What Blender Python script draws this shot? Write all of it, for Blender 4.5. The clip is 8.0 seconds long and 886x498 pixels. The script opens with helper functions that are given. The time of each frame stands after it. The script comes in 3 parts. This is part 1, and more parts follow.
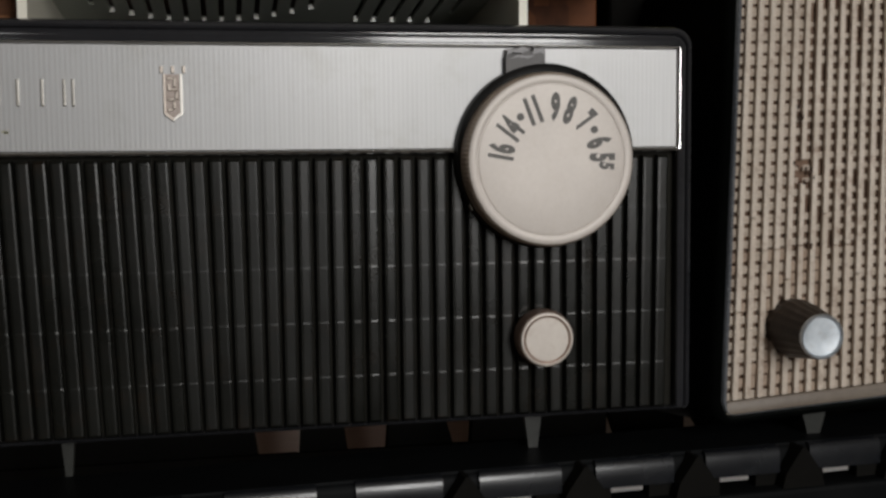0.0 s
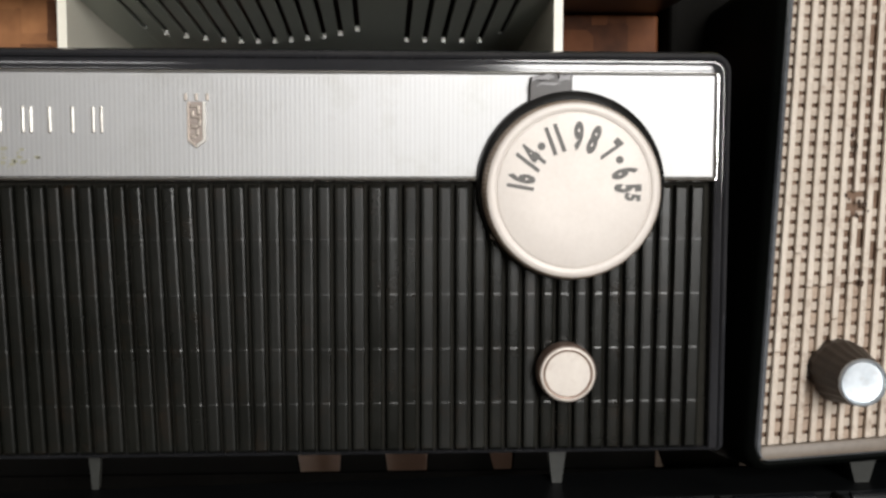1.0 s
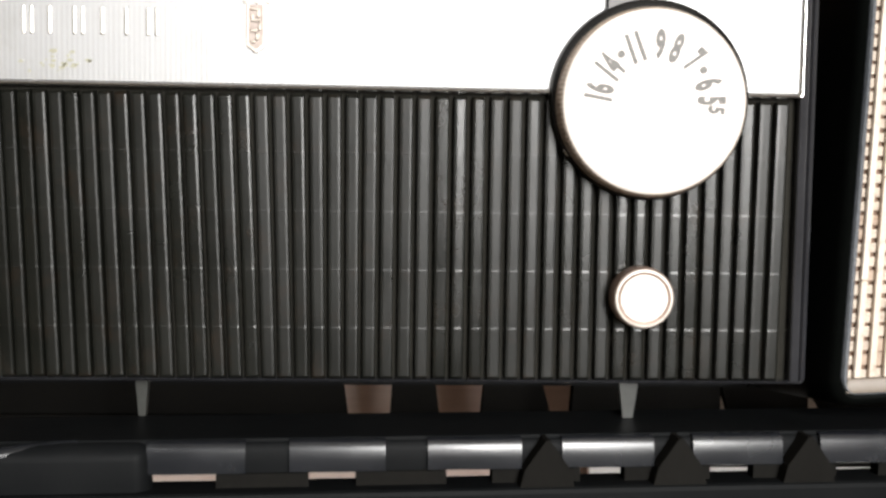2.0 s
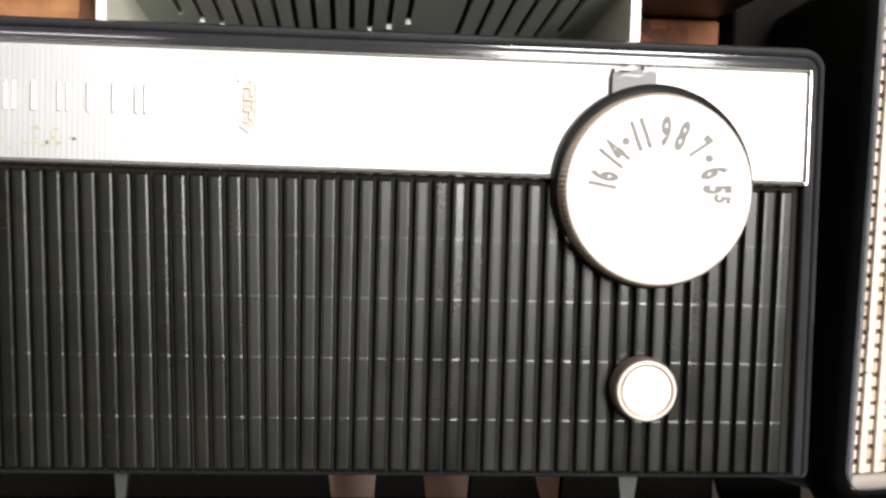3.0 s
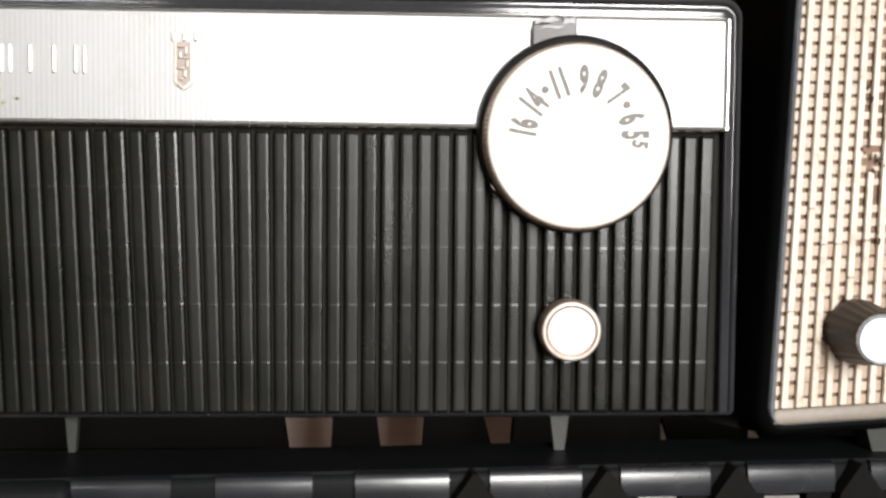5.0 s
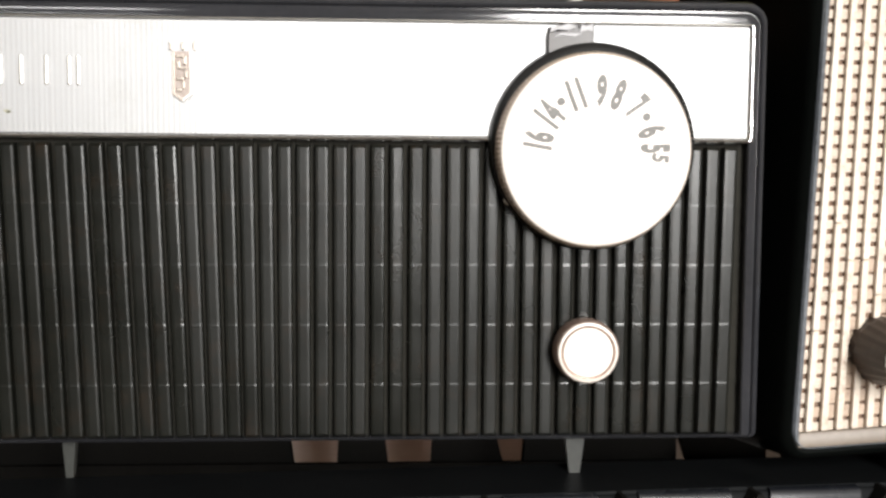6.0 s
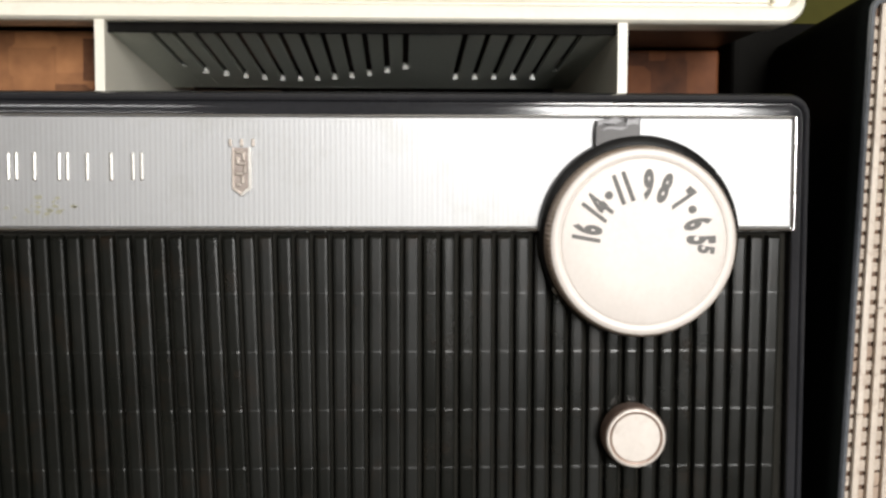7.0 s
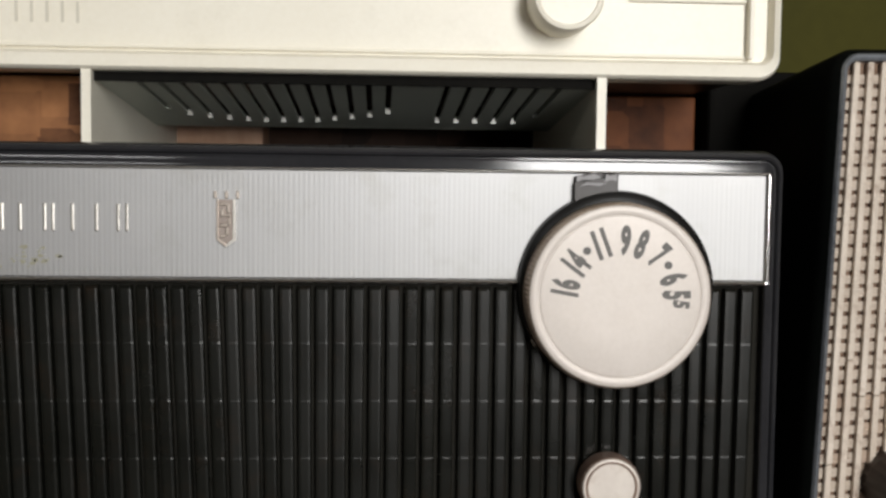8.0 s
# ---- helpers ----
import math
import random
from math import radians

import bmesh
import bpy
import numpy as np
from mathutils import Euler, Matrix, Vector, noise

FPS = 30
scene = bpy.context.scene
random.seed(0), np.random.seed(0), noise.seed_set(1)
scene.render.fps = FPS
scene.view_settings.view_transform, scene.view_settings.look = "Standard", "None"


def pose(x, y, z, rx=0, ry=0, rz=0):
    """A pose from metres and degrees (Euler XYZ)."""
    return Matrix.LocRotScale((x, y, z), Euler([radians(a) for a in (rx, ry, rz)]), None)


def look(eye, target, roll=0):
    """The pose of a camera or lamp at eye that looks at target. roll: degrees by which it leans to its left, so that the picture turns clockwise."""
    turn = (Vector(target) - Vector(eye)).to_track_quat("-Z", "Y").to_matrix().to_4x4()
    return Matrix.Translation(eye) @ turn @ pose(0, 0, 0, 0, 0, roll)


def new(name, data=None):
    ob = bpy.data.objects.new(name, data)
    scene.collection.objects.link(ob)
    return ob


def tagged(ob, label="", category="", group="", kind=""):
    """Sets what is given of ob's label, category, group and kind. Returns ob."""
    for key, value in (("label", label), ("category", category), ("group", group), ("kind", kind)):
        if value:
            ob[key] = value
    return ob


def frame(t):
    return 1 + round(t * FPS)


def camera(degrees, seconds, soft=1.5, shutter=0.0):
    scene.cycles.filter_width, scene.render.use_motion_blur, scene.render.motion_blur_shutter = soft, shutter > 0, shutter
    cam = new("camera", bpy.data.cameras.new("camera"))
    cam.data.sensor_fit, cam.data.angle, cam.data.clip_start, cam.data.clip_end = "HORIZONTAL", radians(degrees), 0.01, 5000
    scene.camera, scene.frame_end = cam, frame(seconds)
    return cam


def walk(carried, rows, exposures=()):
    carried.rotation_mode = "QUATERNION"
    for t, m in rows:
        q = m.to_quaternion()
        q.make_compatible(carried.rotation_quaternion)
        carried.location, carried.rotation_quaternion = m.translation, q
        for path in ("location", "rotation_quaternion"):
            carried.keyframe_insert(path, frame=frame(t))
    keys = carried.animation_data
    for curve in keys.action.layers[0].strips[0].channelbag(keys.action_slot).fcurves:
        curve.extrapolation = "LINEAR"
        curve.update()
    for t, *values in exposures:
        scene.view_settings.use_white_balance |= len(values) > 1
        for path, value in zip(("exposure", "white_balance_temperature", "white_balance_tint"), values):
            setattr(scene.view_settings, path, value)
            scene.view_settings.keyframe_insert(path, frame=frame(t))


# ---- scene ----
cam = camera(44.0, 8.0, soft=2.8)
PATH = [
    (0, (-0.0395, -0.440, 0.115), (0.3435, 1.5145, -0.048), -0.6),
    (0.3, (-0.045, -0.446, 0.133), (0.232, 1.529, -0.014), 0.0),
    (0.5, (-0.011, -0.441, 0.115), (0.195, 1.544, -0.017), 2.2),
    (0.8, (0.013, -0.441, 0.135), (0.136, 1.55, -0.017), 1.5),
    (1, (0.014, -0.44, 0.127), (0.124, 1.55, -0.039), 0.1),
    (1.5, (-0.002, -0.429, 0.096), (0.087, 1.563, -0.064), 0.4),
    (1.7, (-0.006, -0.421, 0.085), (0.072, 1.572, -0.063), 1.0),
    (2.8, (-0.013, -0.415, 0.107), (0.172, 1.571, -0.038), 0.4),
    (3, (-0.023, -0.402, 0.108), (0.152, 1.589, 0.022), 1.6),
    (3.2, (-0.033, -0.395, 0.119), (0.117, 1.598, 0.025), 0.4),
    (3.5, (-0.015, -0.401, 0.118), (0.104, 1.592, 0.009), 0.1),
    (4, (0.004, -0.426, 0.107), (0.099, 1.57, 0.019), 0.5),
    (4.5, (0.007, -0.431, 0.088), (0.139, 1.564, 0.032), 0.5),
    (4.7, (0.015, -0.429, 0.093), (0.139, 1.566, 0.005), 0.4),
    (5.8, (0.007, -0.403, 0.094), (0.128, 1.589, -0.031), 0.6),
    (6, (0.011, -0.403, 0.109), (0.13, 1.588, -0.045), 0.4),
    (6.2, (0.015, -0.405, 0.124), (0.112, 1.587, -0.027), 0.3),
    (6.5, (0.001, -0.403, 0.135), (0.083, 1.591, 0.004), -0.4),
    (7, (0.0, -0.412, 0.138), (0.077, 1.582, 0.007), 0.1),
    (7.5, (0.002, -0.424, 0.141), (0.116, 1.57, 0.032), 0.4),
    (8, (-0.002, -0.418, 0.157), (0.117, 1.574, 0.032), 0.7),
]

EXPOSURES = [(0.0, -0.55), (0.3, -0.1), (0.5, 0.16), (0.8, 0.43), (1.0, 0.43), (1.5, 1.15), (1.7, 1.35), (2.8, 1.5), (3.0, 1.55), (3.5, 1.46), (4.0, 1.38),
             (4.5, 1.3), (4.7, 1.3), (5.8, 1.45), (6.0, 1.46), (6.2, 1.42), (6.5, 1.3), (7.0, 0.72), (7.5, 0.34), (8.0, 0.22)]
walk(cam, [(t, look(eye, target, roll)) for t, eye, target, roll in PATH], EXPOSURES)

# ---- light: two bright windows in the wall behind the camera ----
world = bpy.data.worlds.new("world")
scene.world = world
world.use_nodes = True
sky = world.node_tree.nodes.new("ShaderNodeTexSky")
sky.sky_type, sky.sun_disc, sky.sun_elevation = "NISHITA", False, radians(40)
world.node_tree.links.new(sky.outputs[0], world.node_tree.nodes["Background"].inputs[0])
world.node_tree.nodes["Background"].inputs[1].default_value = 0.1

WALL_Y = -2.2
WINDOWS = [(0.34, 0.86, 0.08, 1.12, 43.0), (-1.12, -0.52, 0.96, 1.12, 2.4)]   # x0, x1, z0, z1, watts


def window_light(x0, x1, z0, z1, watts):
    d = bpy.data.lights.new("window_light", "AREA")
    d.shape, d.size, d.size_y, d.energy, d.color = "RECTANGLE", x1 - x0, z1 - z0, watts, (1.0, 0.982, 0.955)
    ob = new("window_light", d)
    ob.matrix_world = pose((x0 + x1) / 2, WALL_Y - 0.02, (z0 + z1) / 2, 90, 0, 0)
    return ob


for w in WINDOWS:
    window_light(*w)


# ---- materials ----
def mat(name, c1, c2=None, rough=0.5, metal=0.0, fine=400.0, big=12.0, bump=0.0, stain=None, stain_amount=0.0,
        stretch=(1, 1, 1), rough_var=0.12, spec=0.5, ridges=0.0):
    """A surface with fine grain, broad variation, optional stains and relief."""
    m = bpy.data.materials.new(name)
    m.use_nodes = True
    nt = m.node_tree
    n, l = nt.nodes, nt.links
    b = n["Principled BSDF"]
    b.inputs["Metallic"].default_value = metal
    b.inputs["Specular IOR Level"].default_value = spec
    co = n.new("ShaderNodeNewGeometry")
    mp = n.new("ShaderNodeMapping")
    mp.inputs["Scale"].default_value = stretch
    l.new(co.outputs["Position"], mp.inputs[0])
    f = n.new("ShaderNodeTexNoise")
    f.inputs["Scale"].default_value, f.inputs["Detail"].default_value = fine, 4
    l.new(mp.outputs[0], f.inputs[0])
    g = n.new("ShaderNodeTexNoise")
    g.inputs["Scale"].default_value, g.inputs["Detail"].default_value = big, 5
    l.new(co.outputs["Position"], g.inputs[0])
    add = n.new("ShaderNodeMath")
    add.operation = "MULTIPLY_ADD"
    l.new(f.outputs[0], add.inputs[0])
    add.inputs[1].default_value = 0.5
    l.new(g.outputs[0], add.inputs[2])
    ramp = n.new("ShaderNodeValToRGB")
    ramp.color_ramp.elements[0].position, ramp.color_ramp.elements[1].position = 0.5, 1.0
    ramp.color_ramp.elements[0].color = (*c1, 1)
    ramp.color_ramp.elements[1].color = (*(c2 or c1), 1)
    l.new(add.outputs[0], ramp.inputs[0])
    out = ramp.outputs[0]
    if stain:
        s = n.new("ShaderNodeTexNoise")
        s.inputs["Scale"].default_value, s.inputs["Detail"].default_value, s.inputs["Roughness"].default_value = big * 2.5, 8, 0.7
        l.new(co.outputs["Position"], s.inputs[0])
        sr = n.new("ShaderNodeValToRGB")
        sr.color_ramp.elements[0].position, sr.color_ramp.elements[1].position = 0.52, 0.75
        l.new(s.outputs[0], sr.inputs[0])
        k = n.new("ShaderNodeMath")
        k.operation = "MULTIPLY"
        l.new(sr.outputs[0], k.inputs[0])
        k.inputs[1].default_value = stain_amount
        mx = n.new("ShaderNodeMix")
        mx.data_type = "RGBA"
        l.new(k.outputs[0], mx.inputs[0])
        l.new(out, mx.inputs[6])
        mx.inputs[7].default_value = (*stain, 1)
        out = mx.outputs[2]
    l.new(out, b.inputs["Base Color"])
    mr = n.new("ShaderNodeMapRange")
    mr.inputs[3].default_value, mr.inputs[4].default_value = max(0.02, rough - rough_var), rough + rough_var
    l.new(g.outputs[0], mr.inputs[0])
    l.new(mr.outputs[0], b.inputs["Roughness"])
    if bump:
        bp = n.new("ShaderNodeBump")
        bp.inputs["Strength"].default_value, bp.inputs["Distance"].default_value = bump, 0.0004
        height = f.outputs[0]
        if ridges:
            w = n.new("ShaderNodeTexWave")
            w.inputs["Scale"].default_value, w.inputs["Distortion"].default_value = ridges, 0.2
            l.new(co.outputs["Position"], w.inputs[0])
            wa = n.new("ShaderNodeMath")
            wa.operation = "ADD"
            l.new(w.outputs["Fac"], wa.inputs[0])
            l.new(f.outputs[0], wa.inputs[1])
            height = wa.outputs[0]
        l.new(height, bp.inputs["Height"])
        l.new(bp.outputs[0], b.inputs["Normal"])
    return m


BLACK_RIB = mat("black_rib_plastic", (0.0045, 0.0048, 0.0038), (0.0085, 0.0088, 0.0070), 0.24, fine=900, big=30, bump=0.12,
                stain=(0.020, 0.012, 0.007), stain_amount=0.6, spec=0.28)


def vary_gloss(m, amount):
    """Each piece a little duller or glossier than the next."""
    n, l = m.node_tree.nodes, m.node_tree.links
    b = n["Principled BSDF"]
    info = n.new("ShaderNodeObjectInfo")
    k = n.new("ShaderNodeMath")
    k.operation, k.inputs[1].default_value = "MULTIPLY_ADD", amount
    l.new(info.outputs["Random"], k.inputs[0])
    l.new(b.inputs["Roughness"].links[0].from_socket, k.inputs[2])
    l.new(k.outputs[0], b.inputs["Roughness"])


vary_gloss(BLACK_RIB, 0.12)
BLACK_GLOSS = mat("black_glossy_case", (0.017, 0.0172, 0.0195), (0.027, 0.0273, 0.0305), 0.10, fine=600, big=20, rough_var=0.03)
# black without gloss; on the ivory radio's front lip it stands in for shade
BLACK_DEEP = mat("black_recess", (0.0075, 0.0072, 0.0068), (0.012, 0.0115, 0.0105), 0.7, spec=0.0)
RECESS = mat("dusty_black_recess", (0.013, 0.0125, 0.010), (0.022, 0.0205, 0.017), 0.8, fine=300, big=25, spec=0.1)
ALUMINIUM = mat("brushed_aluminium", (0.368, 0.366, 0.368), (0.46, 0.458, 0.460), 0.53, metal=0.85, fine=260, big=9, bump=0.045,
                stain=(0.24, 0.235, 0.18), stain_amount=0.35, stretch=(6, 1, 0.05), ridges=165.0)
CHROME = mat("chrome", (0.62, 0.61, 0.60), (0.75, 0.74, 0.73), 0.16, metal=1.0, rough_var=0.06)
SATIN = mat("satin_metal", (0.72, 0.69, 0.64), (0.82, 0.79, 0.74), 0.33, metal=0.9)
CAP = mat("cap_metal", (0.60, 0.66, 0.72), (0.78, 0.83, 0.88), 0.34, metal=0.85, fine=500, big=120, stain=(0.42, 0.40, 0.38), stain_amount=0.5)
GOLD_CHROME = mat("pale_gilt_metal", (0.48, 0.42, 0.37), (0.64, 0.57, 0.51), 0.35, metal=1.0, rough_var=0.06)
GILT_DARK = mat("tarnished_gilt", (0.24, 0.195, 0.17), (0.36, 0.31, 0.28), 0.42, metal=0.7)
DIAL_FACE = mat("spun_dial_face", (0.60, 0.545, 0.50), (0.67, 0.615, 0.57), 0.45, metal=0.1, fine=700, big=40, bump=0.05,
                stain=(0.42, 0.34, 0.26), stain_amount=0.12)
DIAL_EDGE = mat("knurled_brass_edge", (0.40, 0.31, 0.24), (0.54, 0.44, 0.35), 0.4, metal=0.3, fine=900, big=60, stain=(0.20, 0.12, 0.08), stain_amount=0.5)
DIAL_INK = mat("dark_grey_ink", (0.11, 0.105, 0.10), (0.17, 0.16, 0.15), 0.6)
KNOB_FACE = mat("worn_cream_disc", (0.64, 0.575, 0.52), (0.74, 0.68, 0.62), 0.45, metal=0.1, fine=500, big=90, stain=(0.34, 0.22, 0.15), stain_amount=0.35)
KNOB_SIDE = mat("worn_brown_knob_side", (0.20, 0.13, 0.10), (0.34, 0.24, 0.19), 0.4, metal=0.3, fine=900, big=60, stain=(0.10, 0.055, 0.035), stain_amount=0.6)
SKIRT = mat("black_skirt", (0.006, 0.006, 0.006), (0.011, 0.0105, 0.010), 0.3, spec=0.2)
TAB = mat("smoky_grey_plastic", (0.030, 0.025, 0.024), (0.055, 0.047, 0.045), 0.35, spec=0.25)
CORROSION = mat("greenish_corrosion", (0.34, 0.33, 0.25), (0.42, 0.41, 0.32), 0.5, metal=0.6)
FILM = mat("pale_grey_film", (0.13, 0.125, 0.13), (0.30, 0.29, 0.30), 0.35, spec=0.3)
FOOT = mat("grey_rubber_foot", (0.020, 0.021, 0.019), (0.040, 0.041, 0.037), 0.4, spec=0.4)
WHITE = mat("ivory_plastic", (0.82, 0.775, 0.66), (0.88, 0.845, 0.74), 0.4, fine=500, big=14, bump=0.03,
            stain=(0.50, 0.45, 0.34), stain_amount=0.22)
WHITE_PEG = mat("white_plastic_peg", (0.82, 0.81, 0.78), (0.9, 0.89, 0.86), 0.25)
LIGHT_WOOD = mat("light_orange_wood", (0.52, 0.30, 0.19), (0.68, 0.43, 0.29), 0.55, fine=60, big=30, stretch=(6, 1, 1), bump=0.1)
GREYGREEN = mat("grey_green_plastic", (0.56, 0.59, 0.52), (0.66, 0.69, 0.61), 0.5, bump=0.05)
FAINT = mat("faint_grey_print", (0.60, 0.57, 0.48), (0.68, 0.64, 0.55), 0.5)
CREAM = mat("cream_grille", (0.53, 0.46, 0.385), (0.67, 0.595, 0.515), 0.45, metal=0.1, fine=700, big=40, bump=0.15,
            stain=(0.20, 0.105, 0.06), stain_amount=0.85)
CREAM_DIRTY = mat("dirty_cream_grille", (0.50, 0.42, 0.345), (0.65, 0.57, 0.485), 0.5, metal=0.05, fine=700, big=40, bump=0.15,
                  stain=(0.17, 0.085, 0.045), stain_amount=0.95)
# grime stains on a cream darkened for the shade between the slats
RUNG = mat("shaded_grimy_cream", (0.40, 0.33, 0.26), (0.54, 0.46, 0.385), 0.55, fine=700, big=60, bump=0.15, stain=(0.14, 0.065, 0.04), stain_amount=0.7)
GRIME = mat("rusty_grime", (0.30, 0.215, 0.155), (0.46, 0.36, 0.28), 0.6, fine=700, big=60, bump=0.2, stain=(0.12, 0.055, 0.03), stain_amount=0.7)
CLOTH = mat("brown_grille_cloth", (0.15, 0.095, 0.068), (0.24, 0.16, 0.115), 0.9, fine=900, big=50, bump=0.3, spec=0.2)
RUST = mat("dark_rust", (0.035, 0.018, 0.010), (0.07, 0.035, 0.02), 0.8)
BEIGE = mat("beige_rim", (0.15, 0.12, 0.095), (0.22, 0.185, 0.15), 0.5)
DARK_BROWN = mat("dark_brown_bakelite", (0.018, 0.011, 0.007), (0.034, 0.021, 0.014), 0.45, spec=0.3)
CASE_GREEN = mat("black_green_case", (0.0025, 0.0030, 0.0028), (0.005, 0.0058, 0.0053), 0.55, spec=0.02)
EDGE_GREY = mat("worn_grey_edge", (0.12, 0.132, 0.150), (0.26, 0.28, 0.31), 0.33, metal=0.6)
SHELF = mat("black_shelf_plastic", (0.006, 0.007, 0.009), (0.011, 0.012, 0.015), 0.26, fine=700, big=30, bump=0.05,
            stain=(0.03, 0.033, 0.036), stain_amount=0.3, rough_var=0.08)
SHELF_DULL = mat("dull_black_plastic", (0.004, 0.0045, 0.005), (0.007, 0.0075, 0.008), 0.5, fine=700, big=30, spec=0.05)
PINK_WOOD = mat("pale_pink_wood", (0.46, 0.34, 0.29), (0.62, 0.51, 0.45), 0.6, fine=60, big=18, stretch=(1, 1, 6), bump=0.2)
PALE = mat("pale_grey_board", (0.58, 0.56, 0.54), (0.70, 0.68, 0.66), 0.6, fine=80, big=14, bump=0.1)
PLASTER = mat("plaster", (0.25, 0.235, 0.205), (0.32, 0.30, 0.265), 0.8, fine=80, big=3, bump=0.2)
OLIVE = mat("olive_paint", (0.042, 0.039, 0.004), (0.058, 0.053, 0.007), 0.7, fine=120, big=6, spec=0.15)
FLOORING = mat("floor_boards", (0.12, 0.075, 0.05), (0.19, 0.12, 0.08), 0.5, fine=40, big=5, stretch=(1, 8, 1))


def burl(name="mottled_wood_blocks", dark=(0.050, 0.017, 0.008, 1), light=(0.40, 0.18, 0.075, 1)):
    """Mottled brown veneer of small square blocks."""
    m = bpy.data.materials.new(name)
    m.use_nodes = True
    nt = m.node_tree
    n, l = nt.nodes, nt.links
    b = n["Principled BSDF"]
    co = n.new("ShaderNodeTexCoord")
    v = n.new("ShaderNodeTexVoronoi")
    v.distance, v.inputs["Scale"].default_value, v.inputs["Randomness"].default_value = "CHEBYCHEV", 55, 0.55
    l.new(co.outputs["Object"], v.inputs[0])
    f = n.new("ShaderNodeTexNoise")
    f.inputs["Scale"].default_value, f.inputs["Detail"].default_value = 130, 6
    l.new(co.outputs["Object"], f.inputs[0])
    mx = n.new("ShaderNodeMix")
    mx.data_type = "FLOAT"
    mx.inputs[0].default_value = 0.45
    sep = n.new("ShaderNodeSeparateColor")
    l.new(v.outputs["Color"], sep.inputs[0])
    l.new(sep.outputs[0], mx.inputs[2])
    l.new(f.outputs[0], mx.inputs[3])
    ramp = n.new("ShaderNodeValToRGB")
    ramp.color_ramp.elements[0].position, ramp.color_ramp.elements[0].color = 0.15, dark
    ramp.color_ramp.elements[1].position, ramp.color_ramp.elements[1].color = 0.8, light
    l.new(mx.outputs[0], ramp.inputs[0])
    l.new(ramp.outputs[0], b.inputs["Base Color"])
    b.inputs["Roughness"].default_value = 0.6
    b.inputs["Specular IOR Level"].default_value = 0.2
    return m


BURL = burl()
RED_WOOD = burl("dark_red_wood", (0.040, 0.012, 0.005, 1), (0.24, 0.082, 0.028, 1))
DARK_WOOD = burl("dark_brown_wood", (0.018, 0.009, 0.006, 1), (0.070, 0.036, 0.022, 1))


# ---- mesh helpers ----
def thing(name, at, label, category, kind="", group=""):
    ob = new(name)
    ob.location = at
    ob.empty_display_size = 0.02
    return tagged(ob, label, category, group, kind)


def link(name, mesh, parent, label=""):
    ob = new(name, mesh)
    ob.parent = parent
    ob.matrix_parent_inverse = Matrix.Translation(-parent.location)
    return tagged(ob, label)


def part(name, bm, material, parent, label="", smooth=False):
    """One mesh under a thing or a part."""
    me = bpy.data.meshes.new(name)
    bmesh.ops.recalc_face_normals(bm, faces=bm.faces)
    bm.to_mesh(me)
    bm.free()
    me.materials.append(material)
    if smooth:
        for p in me.polygons:
            p.use_smooth = True
        me.set_sharp_from_angle(angle=radians(40))
    return link(name, me, parent, label)


def single(name, bm, material, label, category, kind=""):
    me = bpy.data.meshes.new(name)
    bmesh.ops.recalc_face_normals(bm, faces=bm.faces)
    bm.to_mesh(me)
    bm.free()
    me.materials.append(material)
    return tagged(new(name, me), label, category, "", kind)


def box(x0, x1, y0, y1, z0, z1, bevel=0.0, segments=2, bm=None):
    bm = bm or bmesh.new()
    r = bmesh.ops.create_cube(bm, size=1.0)
    bmesh.ops.transform(bm, matrix=Matrix.Translation(((x0 + x1) / 2, (y0 + y1) / 2, (z0 + z1) / 2)) @ Matrix.Diagonal((x1 - x0, y1 - y0, z1 - z0, 1)), verts=r["verts"])
    if bevel:
        edges = list({e for v in r["verts"] for e in v.link_edges})
        bmesh.ops.bevel(bm, geom=edges, offset=bevel, segments=segments, profile=0.5, affect="EDGES")
    return bm


def prism(points, y0, y1, bm=None):
    """An outline of (x, z) points drawn out from y0 to y1."""
    bm = bm or bmesh.new()
    a = [bm.verts.new((x, y0, z)) for x, z in points]
    b = [bm.verts.new((x, y1, z)) for x, z in points]
    bm.faces.new(a)
    bm.faces.new(b[::-1])
    for i in range(len(a)):
        j = (i + 1) % len(a)
        bm.faces.new((a[i], b[i], b[j], a[j]))
    return bm


def lathe(profile, centre, segments=64, knurl=0.0, axis=None, bm=None):
    """Turns (radius, height) pairs round an axis that points at the viewer (-y), the heights along it."""
    bm = bm or bmesh.new()
    m = axis or Matrix.Rotation(radians(90), 4, "X")
    m = Matrix.Translation(centre) @ m
    rings = []
    for r, h in profile:
        if r == 0:
            rings.append([bm.verts.new(m @ Vector((0, 0, h)))])
            continue
        ring = []
        for i in range(segments):
            a = 2 * math.pi * i / segments
            rr = r + (knurl if i % 2 else 0)
            ring.append(bm.verts.new(m @ Vector((rr * math.cos(a), rr * math.sin(a), h))))
        rings.append(ring)
    for p, q in zip(rings, rings[1:]):
        for i in range(segments):
            j = (i + 1) % segments
            if len(p) == 1:
                bm.faces.new((p[0], q[i], q[j]))
            elif len(q) == 1:
                bm.faces.new((p[i], p[j], q[0]))
            else:
                bm.faces.new((p[i], p[j], q[j], q[i]))
    return bm


